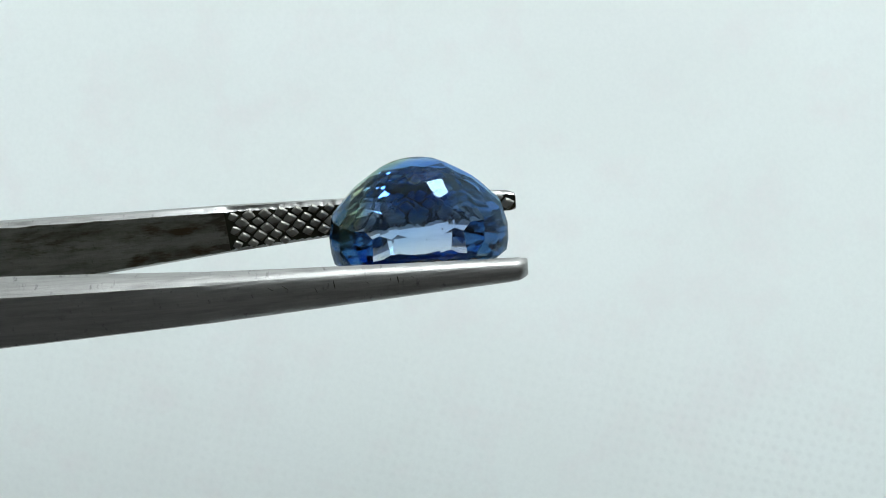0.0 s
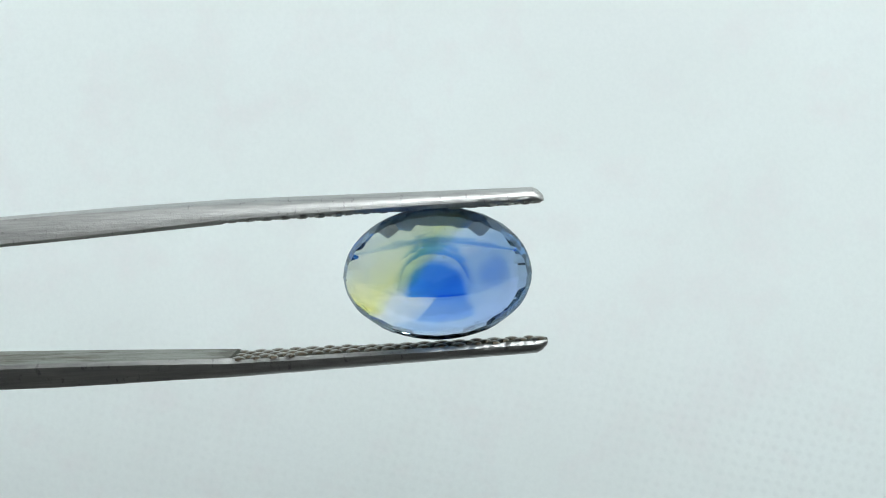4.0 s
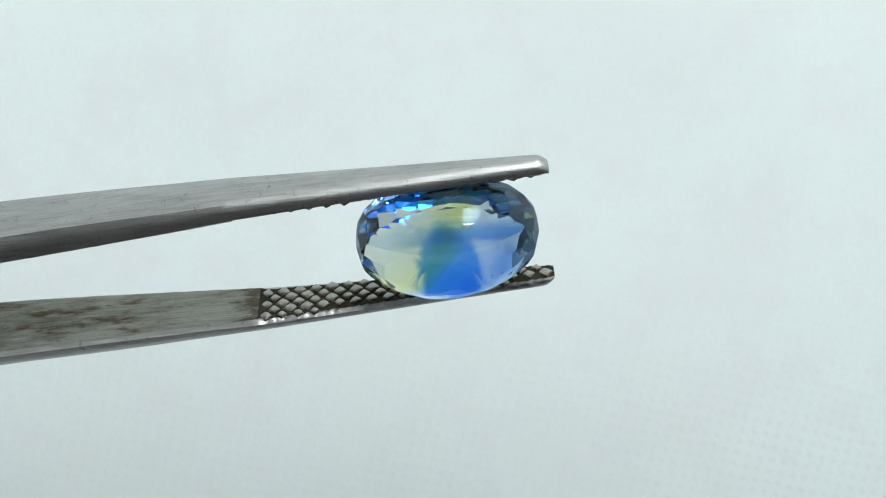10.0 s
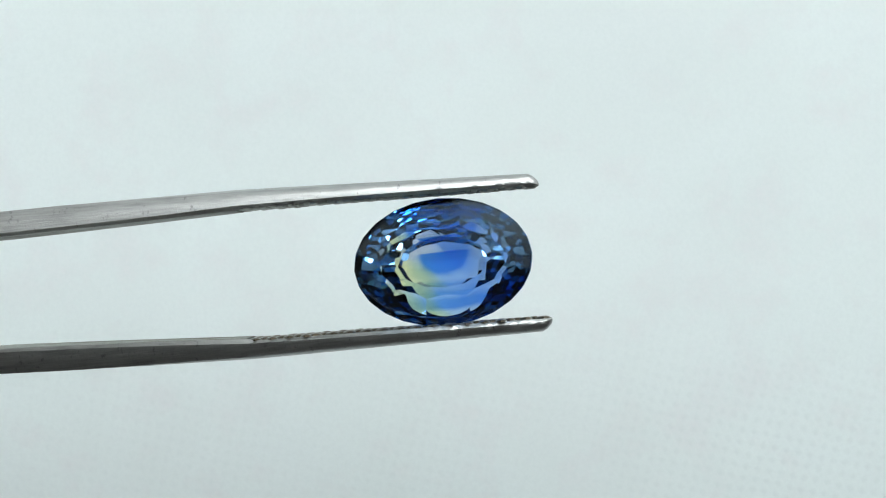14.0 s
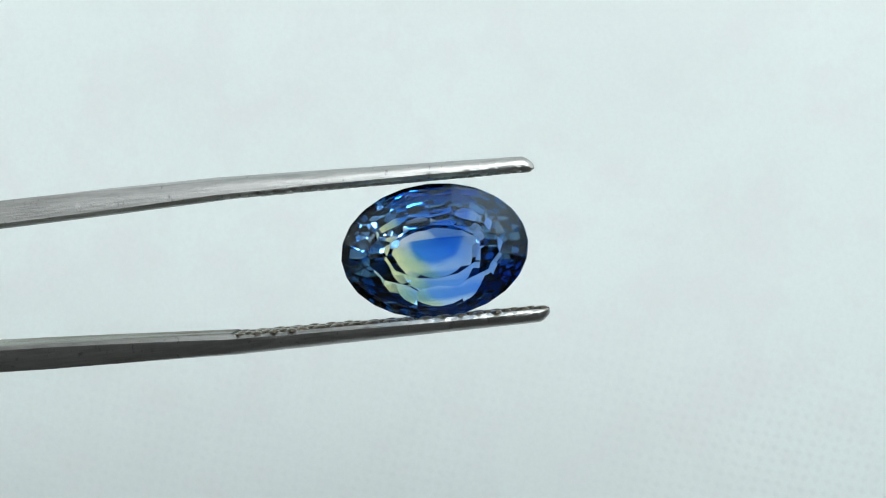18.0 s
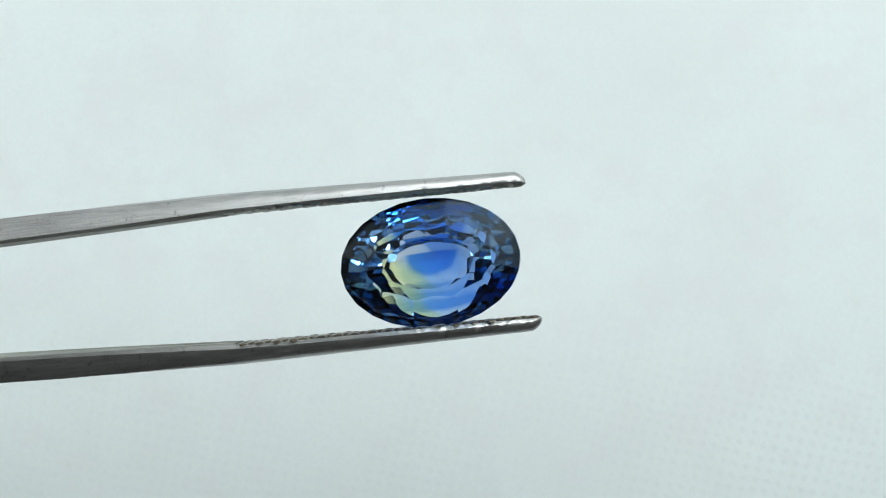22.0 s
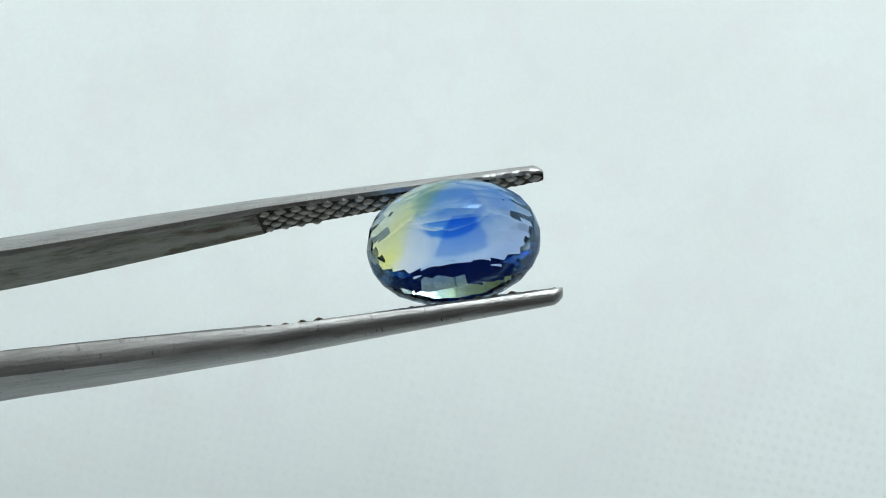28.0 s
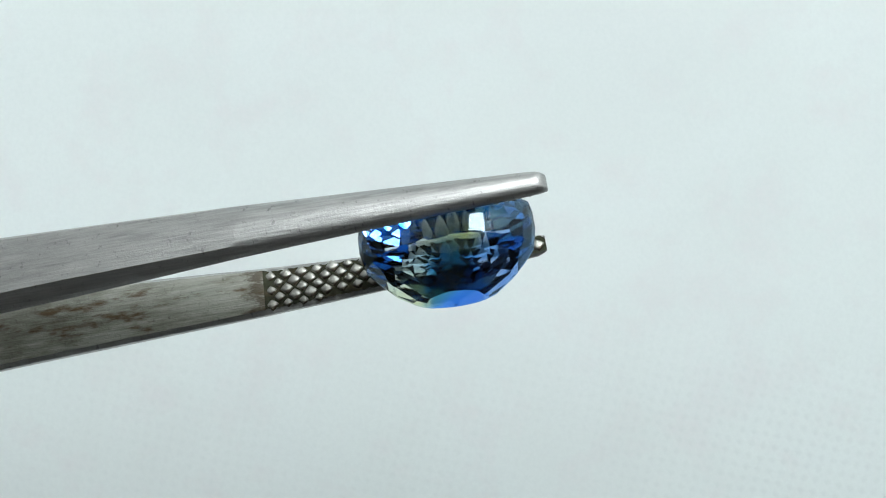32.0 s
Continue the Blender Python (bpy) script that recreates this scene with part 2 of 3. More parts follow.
def sapphire_material(name, pavilion):
    m, nt, nodes, bs = material(name)
    nodes.remove(bs)
    # clear where light passes straight through; each inner bounce lengthens the way and deepens the blue
    through_it = nodes.new("ShaderNodeBsdfRefraction")
    through_it.inputs["IOR"].default_value = 1.77
    through_it.inputs["Roughness"].default_value = 0.0
    gloss = nodes.new("ShaderNodeBsdfGlossy")
    gloss.inputs["Roughness"].default_value = 0.0
    fresnel = nodes.new("ShaderNodeFresnel")
    fresnel.inputs["IOR"].default_value = 1.77
    both = nodes.new("ShaderNodeMixShader")
    link(nt, fresnel.outputs[0], both.inputs[0])
    link(nt, through_it.outputs[0], both.inputs[1])
    link(nt, gloss.outputs[0], both.inputs[2])
    v = coords(nt, (1000, 1000, 1000))        # millimetres in the stone
    sep = nodes.new("ShaderNodeSeparateXYZ")
    link(nt, v, sep.inputs[0])
    x, y, z = sep.outputs
    wob = calc(nt, "MULTIPLY_ADD", noise_tex(nt, v, 0.55, 2.0), 1.4, -0.7)
    low = calc(nt, "MULTIPLY", y, -1 / 4.6, clamp=True)
    along = calc(nt, "ADD", calc(nt, "MULTIPLY_ADD", z, -1.05, x), wob)
    fac = calc(nt, "MULTIPLY_ADD", along, 1 / 9.2, 0.515, clamp=True)
    if pavilion:
        # the yellow stays in the outer stone and pales towards the point
        fac = calc(nt, "MAXIMUM", fac, calc(nt, "MULTIPLY_ADD", low, 3.0, -2.55, clamp=True))
        fac = calc(nt, "MINIMUM", fac, calc(nt, "MAXIMUM", calc(nt, "MULTIPLY_ADD", along, 1 / 9.2, 0.515, clamp=True), 0.42))
        col = ramp(nt, fac, [(0.0, (0.90, 0.93, 0.84)), (0.18, (0.97, 0.94, 0.48)), (0.285, (0.98, 0.93, 0.30)), (0.345, (0.97, 0.95, 0.56)), (0.395, (0.95, 0.955, 0.94)),
                             (0.52, (0.90, 0.935, 0.985)), (0.59, (0.62, 0.76, 0.96)), (0.74, (0.52, 0.69, 0.945)), (0.86, (0.62, 0.74, 0.94)), (1.0, (0.58, 0.68, 0.90))])
        col = mix(nt, ramp(nt, low, [(0.10, grey(0.75)), (0.34, grey(0.0))]), col, (0.90, 0.925, 0.94))
        side = calc(nt, "MULTIPLY", ramp(nt, low, [(0.46, grey(0.0)), (0.64, grey(0.22))]), ramp(nt, fac, [(0.30, grey(1.0)), (0.44, grey(0.0))]))
        col = mix(nt, side, col, (0.76, 0.86, 0.95))
        deep = calc(nt, "MULTIPLY_ADD", noise_tex(nt, v, 0.8, 1.0), 0.16, calc(nt, "ADD", calc(nt, "MULTIPLY_ADD", z, -0.05, low), -0.10))
        deep = calc(nt, "MULTIPLY", ramp(nt, deep, [(0.36, grey(0.0)), (0.54, grey(0.7)), (0.8, grey(1.0))]), ramp(nt, fac, [(0.33, grey(0.15)), (0.48, grey(1.0))]))
        col = mix(nt, deep, col, (0.74, 0.82, 0.97), "MULTIPLY")
        # below the growth layer only the blue end's side of the point is coloured, and a lobe past a pale seam
        col = mix(nt, ramp(nt, low, [(0.86, grey(0.0)), (0.92, grey(1.0))]), col, (0.50, 0.70, 0.96), "MULTIPLY")
        wave = calc(nt, "MULTIPLY_ADD", noise_tex(nt, v, 1.1, 2.0), 0.5, -0.25)
        wx = calc(nt, "ADD", x, wave)

        def edge(value, wide):
            """0 below nought, 1 past the given width."""
            return calc(nt, "MULTIPLY", value, 1 / wide, clamp=True)
        under = calc(nt, "SUBTRACT", 1.0, edge(calc(nt, "ADD", z, 0.48), 0.07))
        slant = edge(calc(nt, "MULTIPLY_ADD", z, -0.83, calc(nt, "ADD", x, -0.49)), 0.12)
        foot = calc(nt, "MULTIPLY", slant, calc(nt, "SUBTRACT", 1.0, edge(calc(nt, "ADD", calc(nt, "MULTIPLY_ADD", z, 0.28, wx), -1.15), 0.35)))
        foot = calc(nt, "MULTIPLY", calc(nt, "MULTIPLY", foot, under), calc(nt, "MULTIPLY_ADD", z, 0.28, 1.15, clamp=True))
        dx = calc(nt, "MULTIPLY_ADD", wx, 1 / 0.95, -2.85 / 0.95)
        dz = calc(nt, "MULTIPLY_ADD", z, 1 / 0.8, -0.45 / 0.8)
        away = calc(nt, "SQRT", calc(nt, "ADD", calc(nt, "MULTIPLY", dx, dx), calc(nt, "MULTIPLY", dz, dz)))
        lobe = calc(nt, "MULTIPLY_ADD", edge(calc(nt, "ADD", away, -0.5), 0.6), -0.6, 0.6)
        blue = calc(nt, "MULTIPLY", calc(nt, "MAXIMUM", foot, lobe), edge(calc(nt, "MULTIPLY_ADD", y, -1.0, -2.6), 0.2))
        col = mix(nt, blue, col, (0.34, 0.58, 0.96), "MULTIPLY")
    else:
        col = ramp(nt, fac, [(0.0, (0.95, 0.96, 0.93)), (0.34, (0.965, 0.965, 0.93)), (0.47, (0.955, 0.965, 0.98)), (0.62, (0.88, 0.93, 0.985)), (1.0, (0.86, 0.91, 0.97))])
    link(nt, col, through_it.inputs["Color"])
    inner = ramp(nt, fac, [(0.12, (0.50, 0.57, 0.60)), (0.36, (0.44, 0.60, 0.75)), (0.5, (0.40, 0.61, 0.84)), (0.9, (0.37, 0.60, 0.86))])
    if pavilion:
        inner = mix(nt, ramp(nt, low, [(0.12, grey(0.0)), (0.42, grey(1.0))]), (0.46, 0.52, 0.57), inner)
    else:
        inner = mix(nt, 0.45, inner, (0.74, 0.80, 0.86))
    link(nt, inner, gloss.inputs["Color"])
    link(nt, both.outputs[0], nodes["Material Output"].inputs[0])
    return m


# blue growth layers: where each meets the depth of the point, mm across, and how fast it leans away
LAYERS = ((-0.62, 0.38), (1.85, -0.28))


def layer_material(name, spread):
    """A flat blue layer that tints what shines through; the narrow one is deepest towards the point, the other one fades upwards."""
    m, nt, nodes, bs = material(name)
    nodes.remove(bs)
    clear = nodes.new("ShaderNodeBsdfTransparent")
    v = coords(nt, (1000, 1000, 1000))
    sep = nodes.new("ShaderNodeSeparateXYZ")
    link(nt, v, sep.inputs[0])
    x, y, z = sep.outputs
    wob = calc(nt, "MULTIPLY_ADD", noise_tex(nt, v, 0.9, 2.0), 0.7, -0.35)

    def disc(rx, rz):
        dx = calc(nt, "MULTIPLY_ADD", x, 1 / rx, -0.05 / rx)
        dz = calc(nt, "MULTIPLY_ADD", z, 1 / rz, -LAYERS[0][0] / rz)
        r = calc(nt, "SQRT", calc(nt, "ADD", calc(nt, "MULTIPLY", dx, dx), calc(nt, "MULTIPLY", dz, dz)))
        return calc(nt, "MULTIPLY_ADD", wob, 0.25, r)
    if spread:
        up = calc(nt, "MULTIPLY_ADD", calc(nt, "ADD", y, wob), 0.25, 1.0)
        col = ramp(nt, up, [(0.28, (0.80, 0.88, 0.97)), (0.40, (0.24, 0.50, 0.91)), (0.60, (0.32, 0.58, 0.92)), (0.82, (0.97, 0.98, 0.985))])
        col = mix(nt, ramp(nt, calc(nt, "MULTIPLY_ADD", x, 0.1, 0.5), [(0.26, grey(0.75)), (0.46, grey(0.0))]), col, (0.92, 0.95, 0.98))
    else:
        rim = mix(nt, ramp(nt, calc(nt, "MULTIPLY_ADD", x, 0.1, 0.5), [(0.38, grey(0.0)), (0.52, grey(1.0))]), (0.90, 0.935, 0.975), (0.80, 0.88, 0.97))
        core = ramp(nt, disc(1.7, 1.55), [(0.0, (0.085, 0.375, 0.92)), (0.72, (0.12, 0.43, 0.935)), (0.86, (0.55, 0.74, 0.97))])
        col = mix(nt, ramp(nt, disc(1.7, 1.55), [(0.80, grey(0.0)), (0.95, grey(1.0))]), core, rim)
        col = mix(nt, ramp(nt, disc(3.6, 2.1), [(0.80, grey(0.0)), (1.0, grey(1.0))]), col, (0.95, 0.97, 0.98))
    link(nt, col, clear.inputs[0])
    link(nt, clear.outputs[0], nodes["Material Output"].inputs[0])
    return m


def speck_material():
    m, nt, nodes, bs = material("dark_crystal_speck")
    link(nt, ramp(nt, noise_tex(nt, coords(nt), 9000.0), [(0.3, (0.008, 0.008, 0.012)), (0.7, (0.03, 0.03, 0.04))]), bs.inputs["Base Color"])
    bs.inputs["Roughness"].default_value = 0.5
    return m


SHEET = sheet_material()
# added to the unseen lower walls so that the steel reflects dark there
ADDED_DARK = plaster("added_dark_wall", (0.20, 0.198, 0.196))
PALE = plaster("pale_plaster", (0.72, 0.71, 0.70))
FLOOR = plaster("dark_floor", (0.09, 0.086, 0.083), 3.0)
CEIL = plaster("ceiling_paint", (0.80, 0.80, 0.79))
STEEL = steel_material("worn_brushed_steel", (0.49, 0.49, 0.485), 0.33, streak=0.6)
INNER = steel_material("stained_inner_steel", (0.34, 0.345, 0.31), 0.42, stain=0.9, streak=0.9, dirt=True)
# nearly black steel, between the teeth and in the nicks
GROOVE = steel_material("dark_groove_steel", (0.040, 0.044, 0.030), 0.55, stain=0.3)
TOOTH = steel_material("worn_tooth_steel", (0.45, 0.45, 0.42), 0.36, stain=0.7)
SAPPHIRE_PAV = sapphire_material("bicolour_sapphire_below", True)
SAPPHIRE_CROWN = sapphire_material("bicolour_sapphire_above", False)
LAYER_TINTS = [layer_material("blue_growth_core", False), layer_material("blue_growth_band", True)]
SPECK = speck_material()

# ---- helpers for meshes ----


def finish(bm, name, mats, sharp=None):
    me = bpy.data.meshes.new(name)
    bmesh.ops.recalc_face_normals(bm, faces=bm.faces[:])
    bm.to_mesh(me)
    bm.free()
    for m in (mats if isinstance(mats, (list, tuple)) else [mats]):
        me.materials.append(m)
    if sharp is not None:
        me.polygons.foreach_set("use_smooth", [True] * len(me.polygons))
        me.set_sharp_from_angle(angle=radians(sharp))
    return me


def part(name, bm, mat, parent, label="", sharp=None):
    ob = new(name, finish(bm, name, mat, sharp))
    ob.parent = parent
    if label:
        tagged(ob, label)
    return ob


def slab(name, size, centre, mat, label, category, kind="structure"):
    bm = bmesh.new()
    bmesh.ops.create_cube(bm, size=1.0, matrix=Matrix.Diagonal((*size, 1)))
    ob = new(name, finish(bm, name, mat))
    ob.location = centre
    return tagged(ob, label, category, kind=kind)


# ---- the room: one hung white sheet, unseen walls toned for reflections, a window behind the camera ----
RX0, RX1, RY0, RY1, RZ = -1.6, 1.6, -1.7, 0.20, 2.95
slab("floor", (RX1 - RX0, RY1 - RY0, 0.1), ((RX0 + RX1) / 2, (RY0 + RY1) / 2, -0.05), FLOOR, "dark plain floor of the room", "floor")


ADDED_DARK_TOP = 0.9        # the unseen walls are darkened up to this height, for dark reflections


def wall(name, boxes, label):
    """A wall of upright pieces (x0, x1, y0, y1, z0, z1), pale above, darkened below for what steel and stone reflect.
    """
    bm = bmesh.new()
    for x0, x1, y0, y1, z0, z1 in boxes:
        for c, d, index in ((z0, min(z1, ADDED_DARK_TOP), 1), (max(z0, ADDED_DARK_TOP), z1, 0)):
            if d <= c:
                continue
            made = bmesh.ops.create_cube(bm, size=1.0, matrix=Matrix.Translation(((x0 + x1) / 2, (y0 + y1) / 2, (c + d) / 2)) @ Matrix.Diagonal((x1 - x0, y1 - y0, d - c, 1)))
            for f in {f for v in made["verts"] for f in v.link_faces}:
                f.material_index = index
    return tagged(new(name, finish(bm, name, [PALE, ADDED_DARK])), label, "wall", kind="structure")


def walls():
    x0, x1, z0, z1 = WIN[0] - WIN_X / 2, WIN[0] + WIN_X / 2, WIN[2] - WIN_Z / 2, WIN[2] + WIN_Z / 2
    s = (RY0 - 0.1, RY0)
    wall("wall_south", [(RX0, x0, *s, 0, RZ), (x1, RX1, *s, 0, RZ), (x0, x1, *s, 0, z0), (x0, x1, *s, z1, RZ)], "unseen pale wall with a window opening, lower part darkened for reflections")
    wall("wall_north", [(RX0, RX1, RY1, RY1 + 0.1, 0, RZ)], "unseen pale wall behind the white sheet, lower part darkened for reflections")
    wall("wall_west", [(RX0 - 0.1, RX0, RY0 - 0.1, RY1 + 0.1, 0, RZ)], "unseen pale plaster side wall, lower part darkened for reflections")
    wall("wall_east", [(RX1, RX1 + 0.1, RY0 - 0.1, RY1 + 0.1, 0, RZ)], "unseen pale plaster side wall, lower part darkened for reflections")


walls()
slab("ceiling", (RX1 - RX0 + 0.2, RY1 - RY0 + 0.2, 0.1), (0, (RY0 + RY1) / 2, RZ + 0.05), CEIL, "plain painted ceiling", "ceiling")


def backdrop():
    """A wide white sheet that hangs before the wall, about 0.1 m behind the stone; an added curl away below stands in
    for shade at the lower left.
    """
    bm = bmesh.new()
    xs = [-1.3, -1.0, -0.7, -0.5, -0.35, -0.25] + [-0.18 + 0.36 * i / 60 for i in range(61)] + [0.25, 0.35, 0.5, 0.7, 1.0, 1.3]
    zs = [0.78, 0.82, 0.865] + [0.9 + 0.25 * i / 60 for i in range(61)] + [1.2, 1.3, 1.5, 1.8, 2.1, 2.3]

    def depth(x, z):
        z -= HEIGHT
        y = 0.105 + 0.0006 * noise.noise((x * 22, z * 22, 3.0))
        if z > 0.03:
            y += (z - 0.03) * 0.04
        # curl shaped to dim the lower sheet, stronger on the left
        if z < 0.0:
            k = 3.1 - 1.3 / (1 + math.exp(-(x - 0.012) * 110))
            d = min(-z, 0.036)
            y += k * d * d
            if z < -0.036:
                y += 2 * k * 0.036 * 0.05 * (1 - math.exp((z + 0.036) / 0.05))
        return y
    front = [[bm.verts.new((x, depth(x, z), z)) for x in xs] for z in zs]
    for j in range(len(zs) - 1):
        for i in range(len(xs) - 1):
            bm.faces.new((front[j][i], front[j][i + 1], front[j + 1][i + 1], front[j + 1][i]))
    ext = bmesh.ops.extrude_face_region(bm, geom=bm.faces[:])
    for v in ext["geom"]:
        if isinstance(v, bmesh.types.BMVert):
            v.co.y += 0.0006
    ob = new("backdrop", finish(bm, "backdrop", SHEET, sharp=40))
    tagged(ob, "plain white faintly embossed sheet hung as background", "backdrop", kind="structure")


backdrop()

# ---- tweezers ----
TIP, KNURL = 5.25, -10.35      # ends of the gripping face, mm along the length
# along, inner width, outer width, thickness, half gap between the inner faces, how squared the back is
STATIONS = [
    (5.30, 0.80, 0.82, 0.34, 3.31, 0.1), (5.24, 0.94, 0.97, 0.46, 3.30, 0.1), (5.02, 1.08, 1.12, 0.68, 3.30, 0.1), (4.78, 1.16, 1.22, 0.80, 3.30, 0.1), (4.2, 1.25, 1.32, 0.83, 3.29, 0.1),
    (0.0, 1.60, 1.74, 0.91, 3.29, 0.1), (-7.0, 2.18, 2.46, 1.06, 3.29, 0.3), (-10.35, 2.45, 2.82, 1.13, 3.28, 0.45), (-13.0, 2.76, 3.10, 1.20, 3.17, 0.62),
    (-16.0, 3.08, 3.42, 1.29, 3.05, 0.8), (-19.0, 3.40, 3.75, 1.32, 2.94, 1.0), (-23.0, 3.80, 4.17, 1.35, 2.81, 1.0), (-30.0, 4.5, 4.9, 1.4, 2.75, 1.0),
    (-45.0, 5.6, 6.4, 1.4, 3.2, 1.0), (-95.0, 8.6, 9.2, 1.3, 3.4, 1.0), (-120.0, 8.0, 8.5, 1.2, 1.2, 1.0), (-140.0, 6.0, 6.3, 1.1, 0.05, 1.0),
]
RECESS = 0.12


def middle(x):
    """The tweezers' own middle line drifts a little from the axis of the turn."""
    return -0.025 * (TIP - x) if x > -30 else -0.025 * (TIP + 30)


def skew(x, sign):
    """The prongs are not quite in line: they part sideways towards the back."""
    return sign * 0.005 * (TIP - x) if x > -40 else sign * 0.005 * max(0.0, TIP + 40 + (x + 40) * 0.45)


def ring(x, wi, wo, th, gap, square):
    n = 14
    inner = RECESS * min(1.0, max(0.0, (x - KNURL) / 0.5))
    worn = [max(0.02, 0.045 + (0.045 + 0.035 * math.sin(14.45 * x + s)) * (x > KNURL) + 0.06 * noise.noise((x * 2.3, s * 9.0, wi))) for s in (-1, 1)]       # the rubbed edges of the gripping face
    pts = [(-wi / 2, inner + worn[0]), (-wi / 2 + worn[0], inner), (wi / 2 - worn[1], inner), (wi / 2, inner + worn[1])]
    side = (0.40 - 0.28 * square) * th
    chamfer = [(wo / 2, 0.13 * th), (wo * 0.475, 0.48 * th), (wo * 0.425, 0.74 * th), (wo * 0.36, 0.97 * th)]
    for i in range(n + 1):
        a = math.pi * i / n
        ey, en = wo / 2 * math.cos(a), side + (th - side) * math.sin(a) ** 0.9
        k = min(i, n - i)
        if k < 4:
            cy, cn = chamfer[k]
        else:
            cy, cn = wo * 0.36 * (7 - k) / 4, th * (0.97 + 0.01 * (k - 3))
        if i > n / 2:
            cy = -cy
        pts.append((ey + (cy - ey) * square, en + (cn - en) * square))
    return pts


def prong(name, sign, parent, label):
    bm = bmesh.new()
    rings = []
    rows = []
    for a, b in zip(STATIONS, STATIONS[1:]):       # finer steps between the stations
        steps = max(1, int(abs(a[0] - b[0]) / (0.14 if a[0] > -10 else 0.35))) if a[0] > -24 else 2
        rows += [tuple(p + (q - p) * i / steps for p, q in zip(a, b)) for i in range(steps)]
    rows.append(STATIONS[-1])
    for x, wi, wo, th, gap, square in rows:
        rings.append([bm.verts.new((x / 1000, (y + skew(x, sign)) / 1000, (middle(x) + sign * (gap + n)) / 1000)) for y, n in ring(x, wi, wo, th, gap, square)])
    count = len(rings[0])
    for (ra, rb), row in zip(zip(rings, rings[1:]), rows):
        for i in range(count):
            f = bm.faces.new((ra[i], ra[(i + 1) % count], rb[(i + 1) % count], rb[i]))
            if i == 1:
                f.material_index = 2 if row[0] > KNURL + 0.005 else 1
    bm.faces.new(rings[0])
    bm.faces.new(rings[-1])
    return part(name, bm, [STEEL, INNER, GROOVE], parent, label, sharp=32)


def section(x):
    """The prong's measures at a place along its length."""
    for a, c in zip(STATIONS, STATIONS[1:]):
        if a[0] >= x >= c[0]:
            k = (a[0] - x) / (a[0] - c[0])
            return [p + (q - p) * k for p, q in zip(a, c)]


def nicks(prong_ob):
    """Short dark dents across the back of the lower prong."""
    for x, y0, y1, lean, wide in ((-1.1, -0.55, -0.18, 0.05, 0.06), (-1.45, -0.5, -0.3, 0.02, 0.03), (-4.2, -0.66, -0.2, 0.04, 0.05), (-4.5, -0.6, -0.25, -0.05, 0.03), (-5.1, -0.4, -0.1, 0.1, 0.03),
                                  (-6.6, -0.7, -0.42, 0.35, 0.05), (-7.3, -0.66, -0.45, 0.3, 0.04), (-2.6, -0.45, -0.3, 0.25, 0.03), (-0.4, -0.5, -0.34, 0.3, 0.03), (-8.2, -0.4, -0.15, 0.06, 0.03)):
        gap = section(x)[4]
        line = ring(*section(x))[4:]
        bm = bmesh.new()
        rows = []
        for i in range(7):
            y = y0 + (y1 - y0) * i / 6
            n = next(p[1] + (q[1] - p[1]) * (p[0] - y) / (p[0] - q[0]) for p, q in zip(line, line[1:]) if p[0] >= y >= q[0])
            half = wide / 2 * math.sin(math.pi * (0.08 + 0.84 * i / 6))
            mx = x + lean * (i / 6 - 0.5)
            rows.append([bm.verts.new((u / 1000, (y + skew(x, -1)) / 1000, (middle(x) - gap - n - up) / 1000))
                         for u, up in ((mx - half, 0.003), (mx, 0.008), (mx + half, 0.003))])
        for ra, rb in zip(rows, rows[1:]):
            for k in range(2):
                bm.faces.new((ra[k], ra[k + 1], rb[k + 1], rb[k]))
        part("nick", bm, GROOVE, prong_ob)


def tooth_mesh():
    """A low worn bump, longer along the prong than across."""
    bm = bmesh.new()
    rings = []
    for k, z in ((1.0, -0.1), (0.89, 0.42), (0.70, 0.80), (0.44, 0.96)):
        ring_verts = []
        for i in range(8):
            a = math.pi * i / 4
            d = k * (1.0 if i % 2 == 0 else 0.79)
            ring_verts.append(bm.verts.new((0.385 * d * math.cos(a), 0.36 * d * math.sin(a), z)))
        rings.append(ring_verts)
    for lo, hi in zip(rings, rings[1:]):
        for i in range(8):
            bm.faces.new((lo[i], lo[(i + 1) % 8], hi[(i + 1) % 8], hi[i]))
    bm.faces.new(rings[-1])
    bm.faces.new(rings[0][::-1])
    for v in bm.verts:
        v.co = Vector((v.co.x, v.co.y, v.co.z * (RECESS + 0.006))) / 1000
    return finish(bm, "grip_tooth", TOOTH, sharp=35)


def tweezers():
    root = new("tweezers")
    tagged(root, "worn brushed steel gem tweezers with cross-cut gripping tips, gripping the sapphire", "tweezers")
    prong("prong", 1, root, "worn steel prong with a stained inner face")
    lower = prong("prong", -1, root, "worn steel prong with a stained inner face")
    nicks(lower)
    bm = bmesh.new()
    bmesh.ops.create_cube(bm, size=1.0, matrix=Matrix.Translation((-0.137, 0, middle(-140) / 1000)) @ Matrix.Diagonal((0.012, 0.0052, 0.0016, 1)))
    part("heel", bm, STEEL, root)
    return root


TWEEZERS = tweezers()

# ---- sapphire ----
GX, GZ = 4.61, 3.29       # half length and half width of the oval, mm
GIRDLE = 0.13


# rings of the pavilion: reach along, reach across on the domed side and on the flatter side, depth in mm
PAVILION = [(1.0, 1.0, 1.0, GIRDLE), (0.998, 0.986, 0.945, 0.545), (0.939, 0.902, 0.769, 1.786), (0.806, 0.796, 0.634, 2.513), (0.672, 0.671, 0.495, 3.159),
            (0.459, 0.514, 0.312, 3.88), (0.35, 0.432, 0.157, 4.148), (0.02, 0.02, 0.02, 4.35)]
